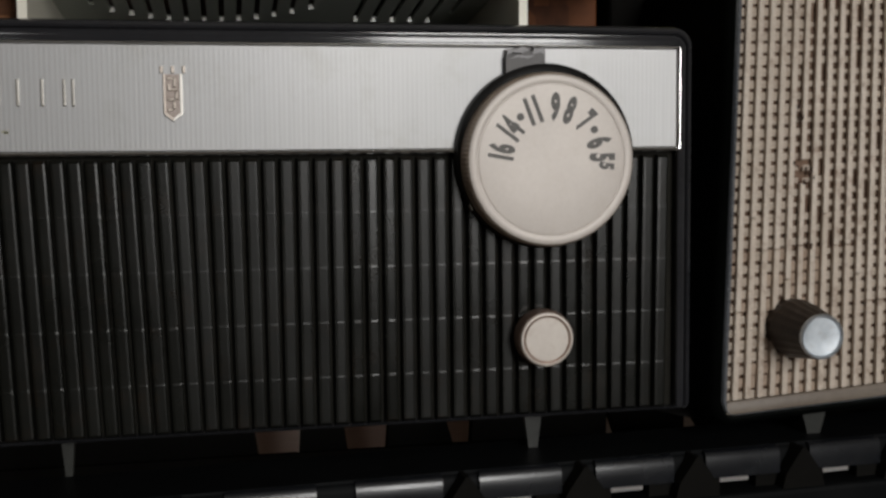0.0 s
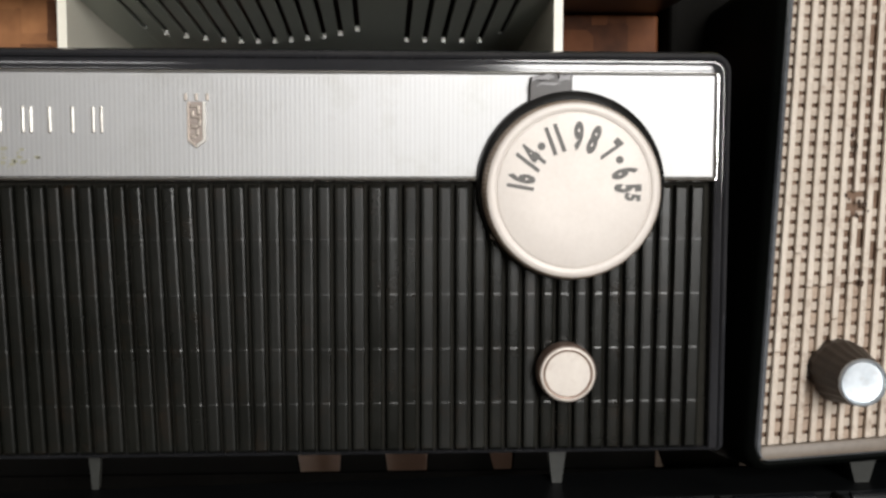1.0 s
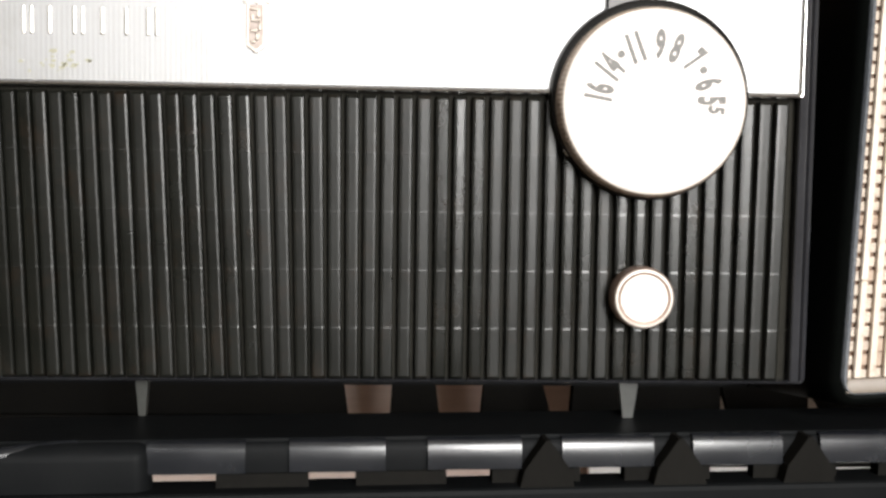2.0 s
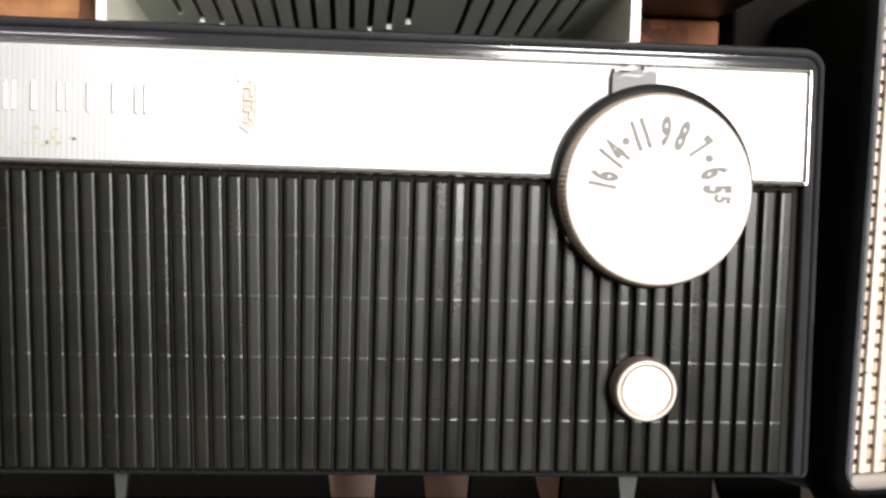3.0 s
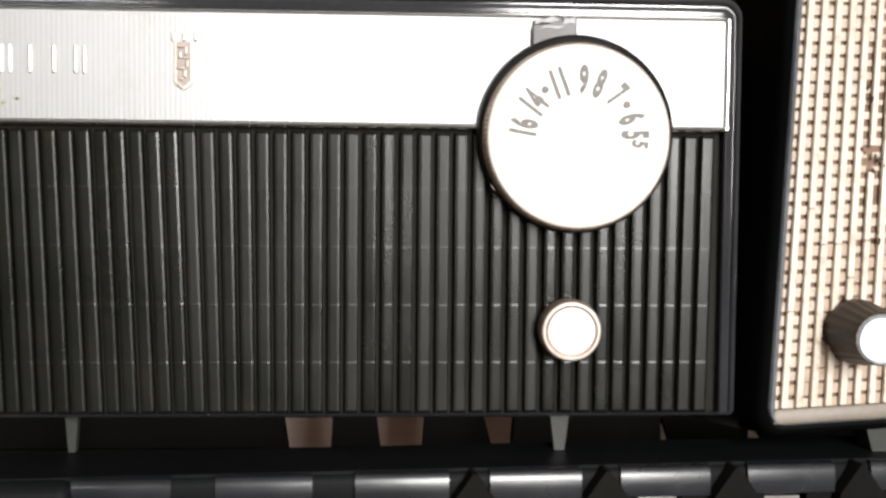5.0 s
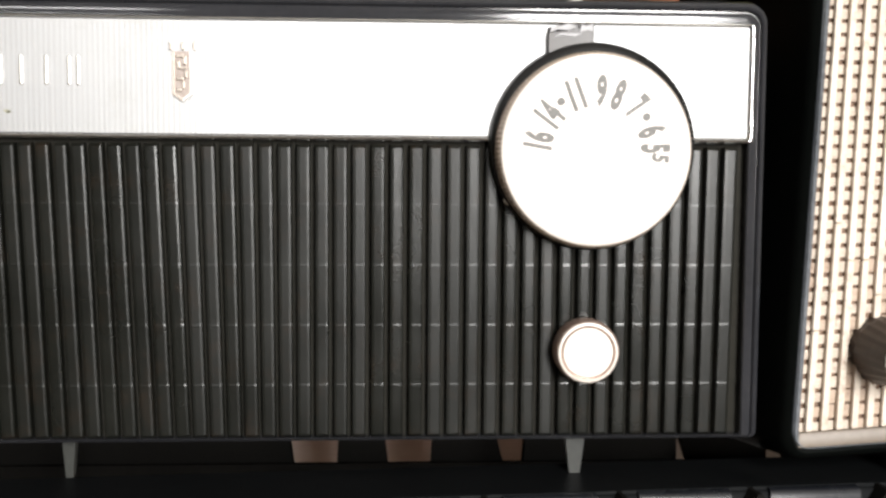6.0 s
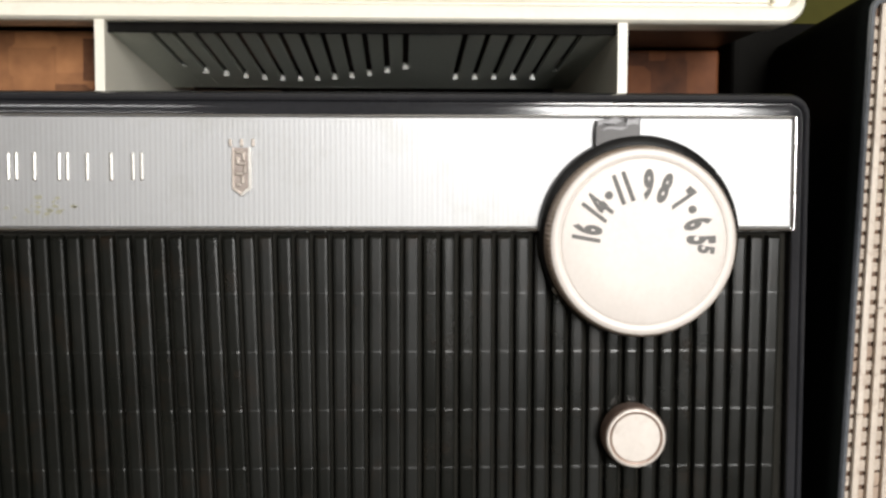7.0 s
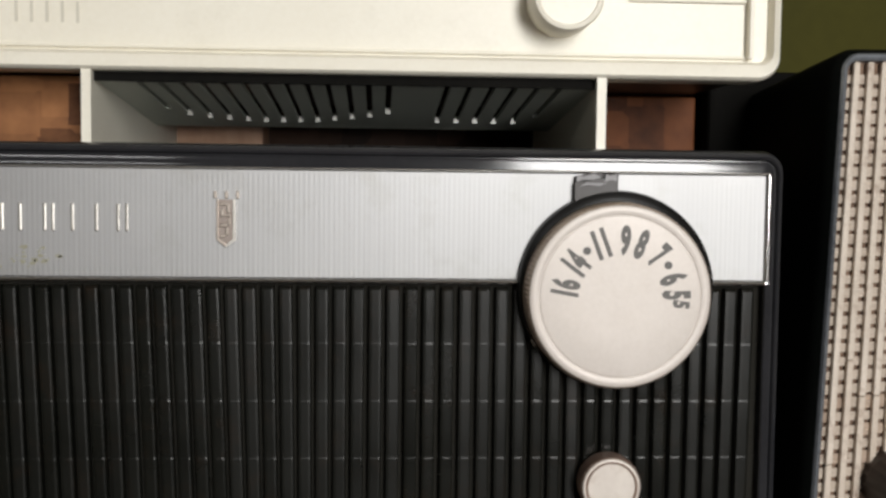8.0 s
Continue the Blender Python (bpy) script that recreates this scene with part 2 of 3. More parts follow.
def rim(x0, x1, z0, z1, profile, sides, r0=0.002, grow=0.006, steps=5, low=1.0, bm=None):
    """A moulded rim round a rectangle: profile of (share of the width, y); sides: widths left, right, bottom, top; low: how round the
    lower corners are beside the upper ones."""
    bm = bm or bmesh.new()
    loops = []
    for f, y in profile:
        a, b, c, d = x0 - sides[0] * f, x1 + sides[1] * f, z0 - sides[2] * f, z1 + sides[3] * f
        r = r0 + grow * max(f, 0)
        loop = []
        q = r * low
        for cx, cz, start, k in ((b - r, d - r, 0, r), (a + r, d - r, 90, r), (a + q, c + q, 180, q), (b - q, c + q, 270, q)):
            turns = [radians(start + 90 * i / steps) for i in range(steps + 1)]
            for t, on in [(turns[0], -0.0006)] + [(t, 0.0) for t in turns] + [(turns[-1], 0.0006)]:
                loop.append(bm.verts.new((cx + k * math.cos(t) - on * math.sin(t), y, cz + k * math.sin(t) + on * math.cos(t))))
        loops.append(loop)
    for p, q in zip(loops, loops[1:]):
        for i in range(len(p)):
            j = (i + 1) % len(p)
            bm.faces.new((p[i], p[j], q[j], q[i]))
    return bm


def digits(text, size, width, centre, turn, depth=0.0002, fat=0.0):
    """Raised figures on a face that looks at the viewer, as a bmesh."""
    cu = bpy.data.curves.new("figure", "FONT")
    cu.body, cu.size, cu.align_x, cu.align_y, cu.extrude, cu.offset = text, 1.0, "CENTER", "CENTER", 0.01, fat
    cu.resolution_u = 4
    tmp = bpy.data.objects.new("figure", cu)
    scene.collection.objects.link(tmp)
    bpy.context.view_layer.update()
    me = bpy.data.meshes.new_from_object(tmp)
    bpy.data.objects.remove(tmp)
    bm = bmesh.new()
    bm.from_mesh(me)
    bpy.data.meshes.remove(me)
    xs = [v.co.x for v in bm.verts]
    zs = [v.co.y for v in bm.verts]
    mid = Vector(((min(xs) + max(xs)) / 2, (min(zs) + max(zs)) / 2, 0))
    sx, sy = width / (max(xs) - min(xs)), size / (max(zs) - min(zs))
    m = Matrix.Translation(centre) @ Matrix.Rotation(radians(turn), 4, "Y") @ Matrix.Rotation(radians(90), 4, "X") @ Matrix.Diagonal((sx, sy, depth / 0.02, 1)) @ Matrix.Translation(-mid)
    bmesh.ops.transform(bm, matrix=m, verts=bm.verts)
    return bm


# ---- the room ----
RX, RY, RZ0, RZ1 = 1.9, 0.62, -1.15, 1.45
single("floor", box(-RX, RX, WALL_Y, RY, RZ0 - 0.05, RZ0), FLOORING, "brown boarded floor of the room", "floor", "structure")
single("ceiling", box(-RX, RX, WALL_Y, RY, RZ1, RZ1 + 0.05), PLASTER, "pale plaster ceiling of the room", "ceiling", "structure")
single("wall_north", box(-RX, RX, RY, RY + 0.1, RZ0, RZ1), PLASTER, "plaster wall behind the shelf", "wall", "structure")
single("wall_east", box(RX, RX + 0.1, WALL_Y, RY, RZ0, RZ1), PLASTER, "plaster side wall of the room", "wall", "structure")
single("wall_west", box(-RX - 0.1, -RX, WALL_Y, RY, RZ0, RZ1), PLASTER, "plaster side wall of the room", "wall", "structure")
bm = bmesh.new()
wx = sorted(WINDOWS, key=lambda w: w[0])
cuts = [(-RX, wx[0][0]), (wx[0][1], wx[1][0]), (wx[1][1], RX)]
for a, b in cuts:
    box(a, b, WALL_Y - 0.1, WALL_Y, RZ0, RZ1, bm=bm)
for x0, x1, z0, z1, _ in WINDOWS:
    box(x0, x1, WALL_Y - 0.1, WALL_Y, RZ0, z0, bm=bm)
    box(x0, x1, WALL_Y - 0.1, WALL_Y, z1, RZ1, bm=bm)
single("wall_south", bm, PLASTER, "plaster wall with two bright windows", "wall", "structure")

# ---- black plastic shelf ----
SHELF_Z = -0.009
shelf = thing("storage_shelf", (0, 0.1, SHELF_Z), "glossy black moulded plastic shelf with ribbed front edge", "shelf")
SM = Matrix.Translation((0, -0.0245, 0)) @ Matrix.Rotation(math.atan(0.07), 4, "Z")


def on_shelf(bm):
    bmesh.ops.transform(bm, matrix=SM, verts=bm.verts)
    return bm


def lip_bar(x0, x1, push):
    """A rounded length of the shelf's front edge."""
    prof = [(0.006, -0.0095), (0.0005, -0.0093), (-0.0014, -0.0097), (-0.0022, -0.0104), (-0.0028, -0.0130), (-0.0031, -0.0165), (-0.0030, -0.0205), (0.000, -0.0215), (0.006, -0.0215)]
    bm = bmesh.new()
    bow = 0.0 if push else 0.0003
    rings = []
    for i in range(9):
        u = i / 8
        out = bow * (0.6 * (1 - (2 * u - 1) ** 2) + 2.9 * u)
        rings.append([bm.verts.new((x0 + (x1 - x0) * u, y + push - (out if y < 0.001 else 0), z - push * 0.3)) for y, z in prof])
    for a, b in zip(rings, rings[1:]):
        for i in range(len(prof)):
            j = (i + 1) % len(prof)
            bm.faces.new((a[i], a[j], b[j], b[i]))
    bm.faces.new(rings[0])
    bm.faces.new(rings[-1][::-1])
    return on_shelf(bm)


part("front_plate", on_shelf(box(-0.55, 0.55, 0.001, 0.040, SHELF_Z - 0.004, SHELF_Z, 0.0008)), SHELF_DULL, shelf)
part("lip", lip_bar(-0.092, 0.55, 0.0022), SHELF_DULL, shelf, smooth=True)
PITCH = 0.0499
for k in range(-1, 9):
    x0 = 0.0905 - 0.0345 + (k - 2) * PITCH
    part("bar", lip_bar(x0, x0 + 0.0345, 0.0), SHELF, shelf, smooth=True)
    part("web", on_shelf(box(x0 + 0.024, x0 + PITCH + 0.007, -0.002, 0.004, -0.0310, -0.0212)), BLACK_DEEP, shelf)
    if k >= 1:
        gx = x0 + 0.0345 + 0.0088
        bm = prism([(gx - 0.0008, -0.0092), (gx + 0.0008, -0.0092), (gx + 0.0085, -0.020), (gx + 0.0115, -0.032), (gx - 0.0115, -0.032), (gx - 0.0085, -0.020)], -0.0085, 0.002)
        part("gusset", on_shelf(bm), BLACK_DEEP, shelf, "dull black triangular gusset")
bm = box(-0.55, -0.092, -0.0055, 0.006, -0.036, -0.0095, 0.006, 5)
part("corner", on_shelf(bm), SHELF_DULL, shelf, smooth=True)


def tube(points, r, sides=10):
    """A round rod along the points."""
    bm = bmesh.new()
    rings = []
    for i, p in enumerate(points):
        d = (points[min(i + 1, len(points) - 1)] - points[max(i - 1, 0)]).normalized()
        a = d.cross(Vector((0, 0, 1))).normalized()
        b = d.cross(a)
        rings.append([bm.verts.new(p + r * (math.cos(2 * math.pi * k / sides) * a + math.sin(2 * math.pi * k / sides) * b)) for k in range(sides)])
    for p, q in zip(rings, rings[1:]):
        for k in range(sides):
            bm.faces.new((p[k], p[(k + 1) % sides], q[(k + 1) % sides], q[k]))
    bm.faces.new(rings[0])
    bm.faces.new(rings[-1][::-1])
    return bm


arc = [Vector((-0.118 - 0.075 * math.sin(a), -0.030 - 0.02 * math.sin(a), -0.012 - 0.022 * (1 - math.cos(a)))) for a in [k * 0.12 for k in range(12)]]
part("corner_rim", tube(arc, 0.0032), SHELF, shelf, "rounded glossy corner rim", smooth=True)
part("lower_rail", on_shelf(box(-0.55, 0.55, -0.010, 0.010, -0.037, -0.0262, 0.002)), SHELF_DULL, shelf)
part("rear_plate", box(-0.55, 0.55, 0.086, 0.56, SHELF_Z - 0.003, SHELF_Z), SHELF_DULL, shelf)
for top0, top1, low0, low1 in ((-0.20, -0.032, -0.20, -0.0285), (-0.0085, 0.012, -0.0100, 0.0150), (0.035, 0.063, 0.0335, 0.0695), (0.078, 0.149, 0.0765, 0.149),
                               (0.149, 0.192, 0.1570, 0.192), (0.192, 0.45, 0.2060, 0.45)):
    top0, top1, low0, low1 = [v + 0.002 for v in (top0, top1, low0, low1)]
    bm = prism([(top0, -0.0125), (top1, -0.0125), (low1, -0.036), (low0, -0.036)], 0.095, 0.103)
    part("rear_rib", bm, BLACK_DEEP, shelf, "dull black tapered rib")
part("rear_rail", box(-0.55, 0.55, 0.091, 0.094, -0.052, -0.0278), BLACK_DEEP, shelf)
for sx in (-0.53, 0.53):
    for sy in (-0.03, 0.33):
        part("post", box(sx - 0.02, sx + 0.02, sy + sx * 0.07 - 0.01, sy + sx * 0.07 + 0.03, RZ0, -0.012, 0.004), SHELF, shelf)
board = single("wood_board", box(-0.5, 0.5, 0.20, 0.218, -0.45, -0.02, 0.002), PINK_WOOD, "pale pinkish wooden board seen under the shelf", "board")
part("stand", box(-0.3, 0.3, 0.218, 0.24, RZ0, -0.40), PINK_WOOD, board)

card = single("pale_panel", box(0.105, 0.42, 0.184, 0.190, -0.40, -0.014, 0.001), PALE, "pale grey panel seen under the shelf", "panel")
part("stand", box(0.15, 0.38, 0.190, 0.1995, RZ0, -0.35), PALE, card)

# ---- dark wooden cabinet behind ----
cab = thing("wooden_cabinet", (-0.17, 0.35, SHELF_Z), "dark brown wooden cabinet behind the stacked radios", "cabinet")
part("body", box(-0.50, 0.155, 0.262, 0.42, SHELF_Z, 0.30, 0.001), DARK_WOOD, cab)
part("ledge", box(-0.128, -0.0690, 0.226, 0.2618, 0.150, 0.1878, 0.0008), LIGHT_WOOD, cab, "light orange wooden ledge")
part("base_strip", box(-0.50, 0.155, 0.2605, 0.262, SHELF_Z, 0.010), DARK_BROWN, cab)
ol = thing("olive_box", (0.45, 0.44, SHELF_Z), "olive green painted box standing behind the radios", "box")
part("body", box(0.10, 0.80, 0.36, 0.52, 0.132, 0.60, 0.004), OLIVE, ol)
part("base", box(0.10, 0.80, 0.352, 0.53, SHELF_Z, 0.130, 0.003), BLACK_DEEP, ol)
# added black box that keeps the gap behind the two radios dark
bb = thing("black_gap_box", (0.28, 0.2, SHELF_Z), "dull black box added to fill the dark gap behind the two radios", "cabinet")
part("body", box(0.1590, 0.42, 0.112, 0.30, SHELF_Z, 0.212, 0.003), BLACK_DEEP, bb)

# ---- the table radio ----
radio = thing("table_radio", (-0.009, 0.05, SHELF_Z), "black vintage table radio with ribbed front and aluminium strip", "radio")
X0, X1, Z0, Z1 = -0.166, 0.1485, 0.0075, 0.1608
frame_prof = [(0, 0.005), (0.0, -0.0006), (0.05, -0.0010), (0.12, -0.0010), (0.155, -0.00088), (0.165, -0.00088), (0.25, -0.00083), (0.34, -0.00073), (0.42, -0.00060), (0.46, -0.00052), (0.47, -0.00049), (0.50, 0.0004), (0.56, 0.0004), (0.64, -0.0008), (0.74, -0.0011),
              (0.88, -0.0006), (0.96, 0.0008), (1.0, 0.003), (1.0, 0.012)]
part("front_frame", rim(X0, X1, Z0, Z1, frame_prof, (0.0068, 0.0068, 0.0012, 0.0090), low=0.3), BLACK_GLOSS, radio, "glossy black moulded front frame", smooth=True)
part("case", box(X0 - 0.0062, X1 + 0.0062, 0.0115, 0.200, Z0 - 0.0010, Z1 + 0.0082, 0.004, 3), BLACK_GLOSS, radio, smooth=True)
part("backing", box(X0 - 0.001, X1 + 0.001, 0.0055, 0.0115, Z0, Z1), BLACK_DEEP, radio)

grille = part("grille", box(X0, X1, 0.0040, 0.0055, Z0, 0.1175), RECESS, radio, "black ribbed loudspeaker grille")
JOINTS = (0.0272, 0.0495, 0.0718, 0.0941)


def rib_mesh():
    bm = bmesh.new()
    sect = [(-0.0026, 0.0045), (-0.0025, 0.0008), (-0.0022, 0.00012), (-0.0012, 0.0), (0.0014, 0.0), (0.0021, 0.00014), (0.0025, 0.0007), (0.0026, 0.0045)]
    levels = [(0.0078, 0.0006), (0.0086, 0.0)]
    for j in JOINTS:
        levels += [(j - 0.0003, 0.0), (j - 0.0002, -0.00009), (j + 0.0005, 0.0)]
    levels += [(0.1148, 0.0), (0.1160, 0.0010)]
    rows = [[bm.verts.new((x, y + dy if y < 0.002 else y, z)) for x, y in sect] for z, dy in levels]
    for p, q in zip(rows, rows[1:]):
        for i in range(len(sect) - 1):
            bm.faces.new((p[i], p[i + 1], q[i + 1], q[i]))
    bm.faces.new(rows[0][::-1])
    bm.faces.new(rows[-1])
    bmesh.ops.recalc_face_normals(bm, faces=bm.faces)
    me = bpy.data.meshes.new("rib")
    bm.to_mesh(me)
    bm.free()
    me.materials.append(BLACK_RIB)
    return me


def ease(u):
    u = min(max(u, 0.0), 1.0)
    return u * u * (3 - 2 * u)


rib = rib_mesh()
tilt = random.Random(21)
for k in range(46):
    u = k - 0.5
    ob = link("rib", rib, grille)
    lean = 0.040 * ease((k - 22) / 10) - 0.012 * ease((6 - k) / 6)   # the warped moulding leans towards its ends
    ob.location.x = 0.13900 - 0.006635 * u - 2.6062e-05 * u ** 2 + 5.7723e-07 * u ** 3 + 0.0010 * ease((k - 18) / 8) + 0.0941 * lean
    ob.rotation_euler.y = -lean
    ob.rotation_euler.z = radians(tilt.gauss(0, 1.3))
for j in JOINTS:
    part("crossbar", box(X0, X1, 0.0034, 0.0040, j - 0.0005, j + 0.0005), RECESS, grille)

plate = part("dial_plate", box(X0 + 0.0005, 0.1480, 0.0, 0.0030, 0.1195, 0.1600), ALUMINIUM, radio, "brushed aluminium strip with faint stains")
part("trim", rim(X0 + 0.0003, 0.1482, 0.1192, 0.1602, [(0, 0.002), (0, -0.0003), (0.2, -0.0009), (0.45, -0.0012), (0.7, -0.0011), (0.9, -0.0006), (1.0, 0.0002), (1.0, 0.002)], (0.0012, 0.0024, 0.0019, 0.0012), r0=0.0004, grow=0.0008), CHROME, radio, "thin silver trim", smooth=True)
# the maker's mark as plain raised bars and a plain shield
for cx, w in ((-0.1446, 0.0010), (-0.1418, 0.0012), (-0.1352, 0.0013), (-0.1262, 0.0012), (-0.1232, 0.0012), (-0.1160, 0.0013),
              (-0.1072, 0.0013), (-0.0992, 0.0012), (-0.0960, 0.0012)):
    part("mark_bar", box(cx - w / 2, cx + w / 2, -0.0011, 0.0, 0.1365, 0.1468, 0.0004), SATIN, plate, "polished raised bar")
emblem = part("emblem", prism([(-0.0626, 0.1488), (-0.0554, 0.1488), (-0.0554, 0.1335), (-0.0590, 0.1308), (-0.0626, 0.1335)], -0.0008, 0.0), GILT_DARK, plate, "small gilt shield emblem")
part("shield_edge", prism([(-0.0564, 0.1488), (-0.0554, 0.1488), (-0.0554, 0.1335), (-0.0590, 0.1308), (-0.0590, 0.1318), (-0.0564, 0.1340)], -0.0019, -0.0008), SATIN, emblem)
part("shield_edge", prism([(-0.0626, 0.1488), (-0.0619, 0.1488), (-0.0619, 0.1340), (-0.0590, 0.1318), (-0.0590, 0.1308), (-0.0626, 0.1335)], -0.0016, -0.0008), GOLD_CHROME, emblem)
for ex, ez, ew, eh in ((-0.0600, 0.1470, 0.0014, 0.0005), (-0.0583, 0.1455, 0.0006, 0.0016), (-0.0605, 0.1438, 0.0006, 0.0014), (-0.0590, 0.1428, 0.0016, 0.0005),
                       (-0.0578, 0.1405, 0.0006, 0.0014), (-0.0600, 0.1390, 0.0013, 0.0006), (-0.0587, 0.1368, 0.0006, 0.0014), (-0.0602, 0.1350, 0.0010, 0.0006)):
    part("relief", box(ex - ew, ex + ew, -0.0016, -0.0008, ez - eh, ez + eh, 0.0003), GOLD_CHROME, emblem)
for dx in (-0.0042, 0.0, 0.0042):
    part("crown_point", box(-0.0590 + dx - 0.0006, -0.0590 + dx + 0.0006, -0.0010, 0.0, 0.1492, 0.1520, 0.0002), GOLD_CHROME, emblem)
rs = random.Random(9)
for k in range(22):
    cx, cz = rs.gauss(-0.131, 0.006), rs.gauss(0.1265, 0.0022)
    rr, n = rs.uniform(0.0004, 0.0015), rs.randint(6, 9)
    pts = [(cx + rr * rs.uniform(0.5, 1.3) * math.cos(2 * math.pi * i / n), cz + 0.7 * rr * rs.uniform(0.5, 1.3) * math.sin(2 * math.pi * i / n)) for i in range(n)]
    part("corrosion_spot", prism(pts, -0.00006, 0.0), CORROSION, plate, "faint greenish corrosion spot")
part("pointer", prism([(0.0728, 0.1490), (0.0893, 0.1490), (0.0893, 0.1578), (0.0850, 0.1588), (0.0815, 0.1580), (0.0770, 0.1572), (0.0728, 0.1566)], -0.0040, -0.0002), TAB, radio, "smoky grey plastic pointer")
part("pointer_back", prism([(0.0730, 0.1560), (0.0890, 0.1560), (0.0890, 0.1604), (0.0860, 0.1600), (0.0800, 0.1606), (0.0755, 0.1596), (0.0730, 0.1592)], -0.0012, -0.0003), TAB, radio, "smoky brown backing")
for shard in ([(0.0732, 0.1570), (0.0758, 0.1580), (0.0800, 0.1578), (0.0826, 0.1590), (0.0800, 0.1602), (0.0770, 0.1592), (0.0734, 0.1590)],
              [(0.0838, 0.1572), (0.0872, 0.1580), (0.0888, 0.1574), (0.0886, 0.1602), (0.0860, 0.1594), (0.0846, 0.1600)],
              [(0.0745, 0.1552), (0.0775, 0.1560), (0.0822, 0.1556), (0.0850, 0.1568), (0.0815, 0.1566), (0.0770, 0.1568)]):
    part("pointer_film", prism(shard, -0.0044, -0.0003), FILM, radio, "torn pale film")
part("pointer_line", box(0.0894, 0.0899, -0.0016, -0.0002, 0.1500, 0.1608), SKIRT, radio)

DC = Vector((0.0890, 0.0, 0.1155))
dial = part("tuning_dial", lathe([(0.0379, 0.0), (0.0381, 0.002), (0.0376, 0.0042), (0.0350, 0.0056), (0, 0.0056)], DC + Vector((0.0006, 0, 0.0004)), 96), SKIRT, radio, "large black-rimmed tuning dial", smooth=True)
chip = box(-0.0013, 0.0013, -0.0006, 0.0006, -0.0004, 0.0004, 0.0002)
bmesh.ops.transform(chip, matrix=Matrix.Translation(DC + Vector((0.0006 - 0.0379 * math.cos(radians(33)), -0.0034, 0.0004 - 0.0379 * math.sin(radians(33))))) @ Matrix.Rotation(radians(57), 4, "Y"), verts=chip.verts)
part("chip", chip, SATIN, dial, "bright chip in the black rim")
FC = DC + Vector((-0.0003, 0, -0.0012))
part("dial_edge", lathe([(0.0352, 0.0045), (0.0351, 0.0110), (0.0347, 0.0134), (0.0341, 0.0146)], FC, 240, knurl=0.00032), DIAL_EDGE, dial, "finely knurled brassy edge")
part("dial_face", lathe([(0.0343, 0.0143), (0.0340, 0.0150), (0.0330, 0.0154), (0.0318, 0.0153), (0.0308, 0.0151), (0.0306, 0.01475), (0.0303, 0.01475), (0.0301, 0.0150), (0.0294, 0.0151), (0.016, 0.0150), (0, 0.0149)], FC, 128), DIAL_FACE, dial, "creamy spun metal face", smooth=True)
FIG_R, FY = 0.0212, -0.0152
for text, ang, wide, tall in (("16", 170, 0.0060, 0.0112), ("14", 143, 0.0060, 0.0113), ("11", 111, 0.0052, 0.0114), ("9", 86, 0.0038, 0.0116), ("8", 69, 0.0038, 0.0116),
                              ("7", 47, 0.0037, 0.0110), ("6", 19.5, 0.0037, 0.0110)):
    c = FC + Vector((FIG_R * math.cos(radians(ang)), FY, FIG_R * math.sin(radians(ang))))
    part("figure", digits(text, tall, wide, c, 90 - ang, fat=0.055), DIAL_INK, dial, "dark grey figure")
for ang, tall, wide, r in ((2.5, 0.0108, 0.0034, 0.0212), (-6.5, 0.0064, 0.0030, 0.0232)):
    c = FC + Vector((r * math.cos(radians(ang)), FY, r * math.sin(radians(ang))))
    part("figure", digits("5", tall, wide, c, 90 - ang, fat=0.055), DIAL_INK, dial, "dark grey figure")
for ang in (127, 34):
    c = FC + Vector((0.0215 * math.cos(radians(ang)), FY + 0.0126, 0.0215 * math.sin(radians(ang))))
    part("dot", lathe([(0.0015, 0.0125), (0.0015, 0.0128), (0, 0.0128)], c, 16), DIAL_INK, dial)

KC = Vector((0.0878, 0.0, 0.0408))
knob = part("volume_knob", lathe([(0.0115, 0.001), (0.0118, 0.003), (0.0116, 0.0096), (0.0111, 0.0108)], KC, 120, knurl=0.00018), KNOB_SIDE, radio, "small round knob with worn cream face")
part("knob_face", lathe([(0.0112, 0.0105), (0.0108, 0.0113), (0.0101, 0.0114), (0.0097, 0.0106), (0.0092, 0.0106), (0.0089, 0.0110), (0, 0.0111)], KC, 64), KNOB_FACE, knob, "worn cream disc", smooth=True)
part("worn_ring", lathe([(0.0100, 0.01105), (0.0098, 0.01120), (0.0093, 0.01105), (0.0091, 0.0104)], KC, 64), KNOB_SIDE, knob, "brown worn ring", smooth=True)
for fx, fw in ((-0.1040, 0.0026), (0.0868, 0.0040)):
    part("foot", prism([(fx - fw, 0.0070), (fx + fw, 0.0070), (fx + fw / 2, SHELF_Z), (fx - fw / 2, SHELF_Z)], 0.0075, 0.0115), FOOT, radio, "tapered grey foot")
    part("foot", box(fx - 0.006, fx + 0.006, 0.184, 0.194, SHELF_Z, 0.0070), FOOT, radio, "tapered grey foot")

# ---- the ivory radio standing on it ----
TOP = Z1 + 0.0082
ivory = thing("ivory_radio", (0.0, 0.06, TOP), "ivory plastic table radio standing on the black radio", "radio")
WX0, WX1, WZ0, WZ1 = -0.1900, 0.1620, 0.1990, 0.3350
bezel_prof = [(0, 0.0330), (0.0, 0.0300), (0.10, 0.0275), (0.2, 0.0262), (0.5, 0.0255), (0.8, 0.0250), (0.95, 0.0262), (1.0, 0.0290), (1.0, 0.0420), (0.75, 0.060)]
part("bezel", rim(WX0 + 0.0035, WX1 - 0.0035, WZ0 + 0.0080, WZ1 - 0.0080, bezel_prof, (0.0035, 0.0035, 0.0080, 0.0080), r0=0.0045, grow=0.005, steps=8), WHITE, ivory, "ivory moulded front rim", smooth=True)
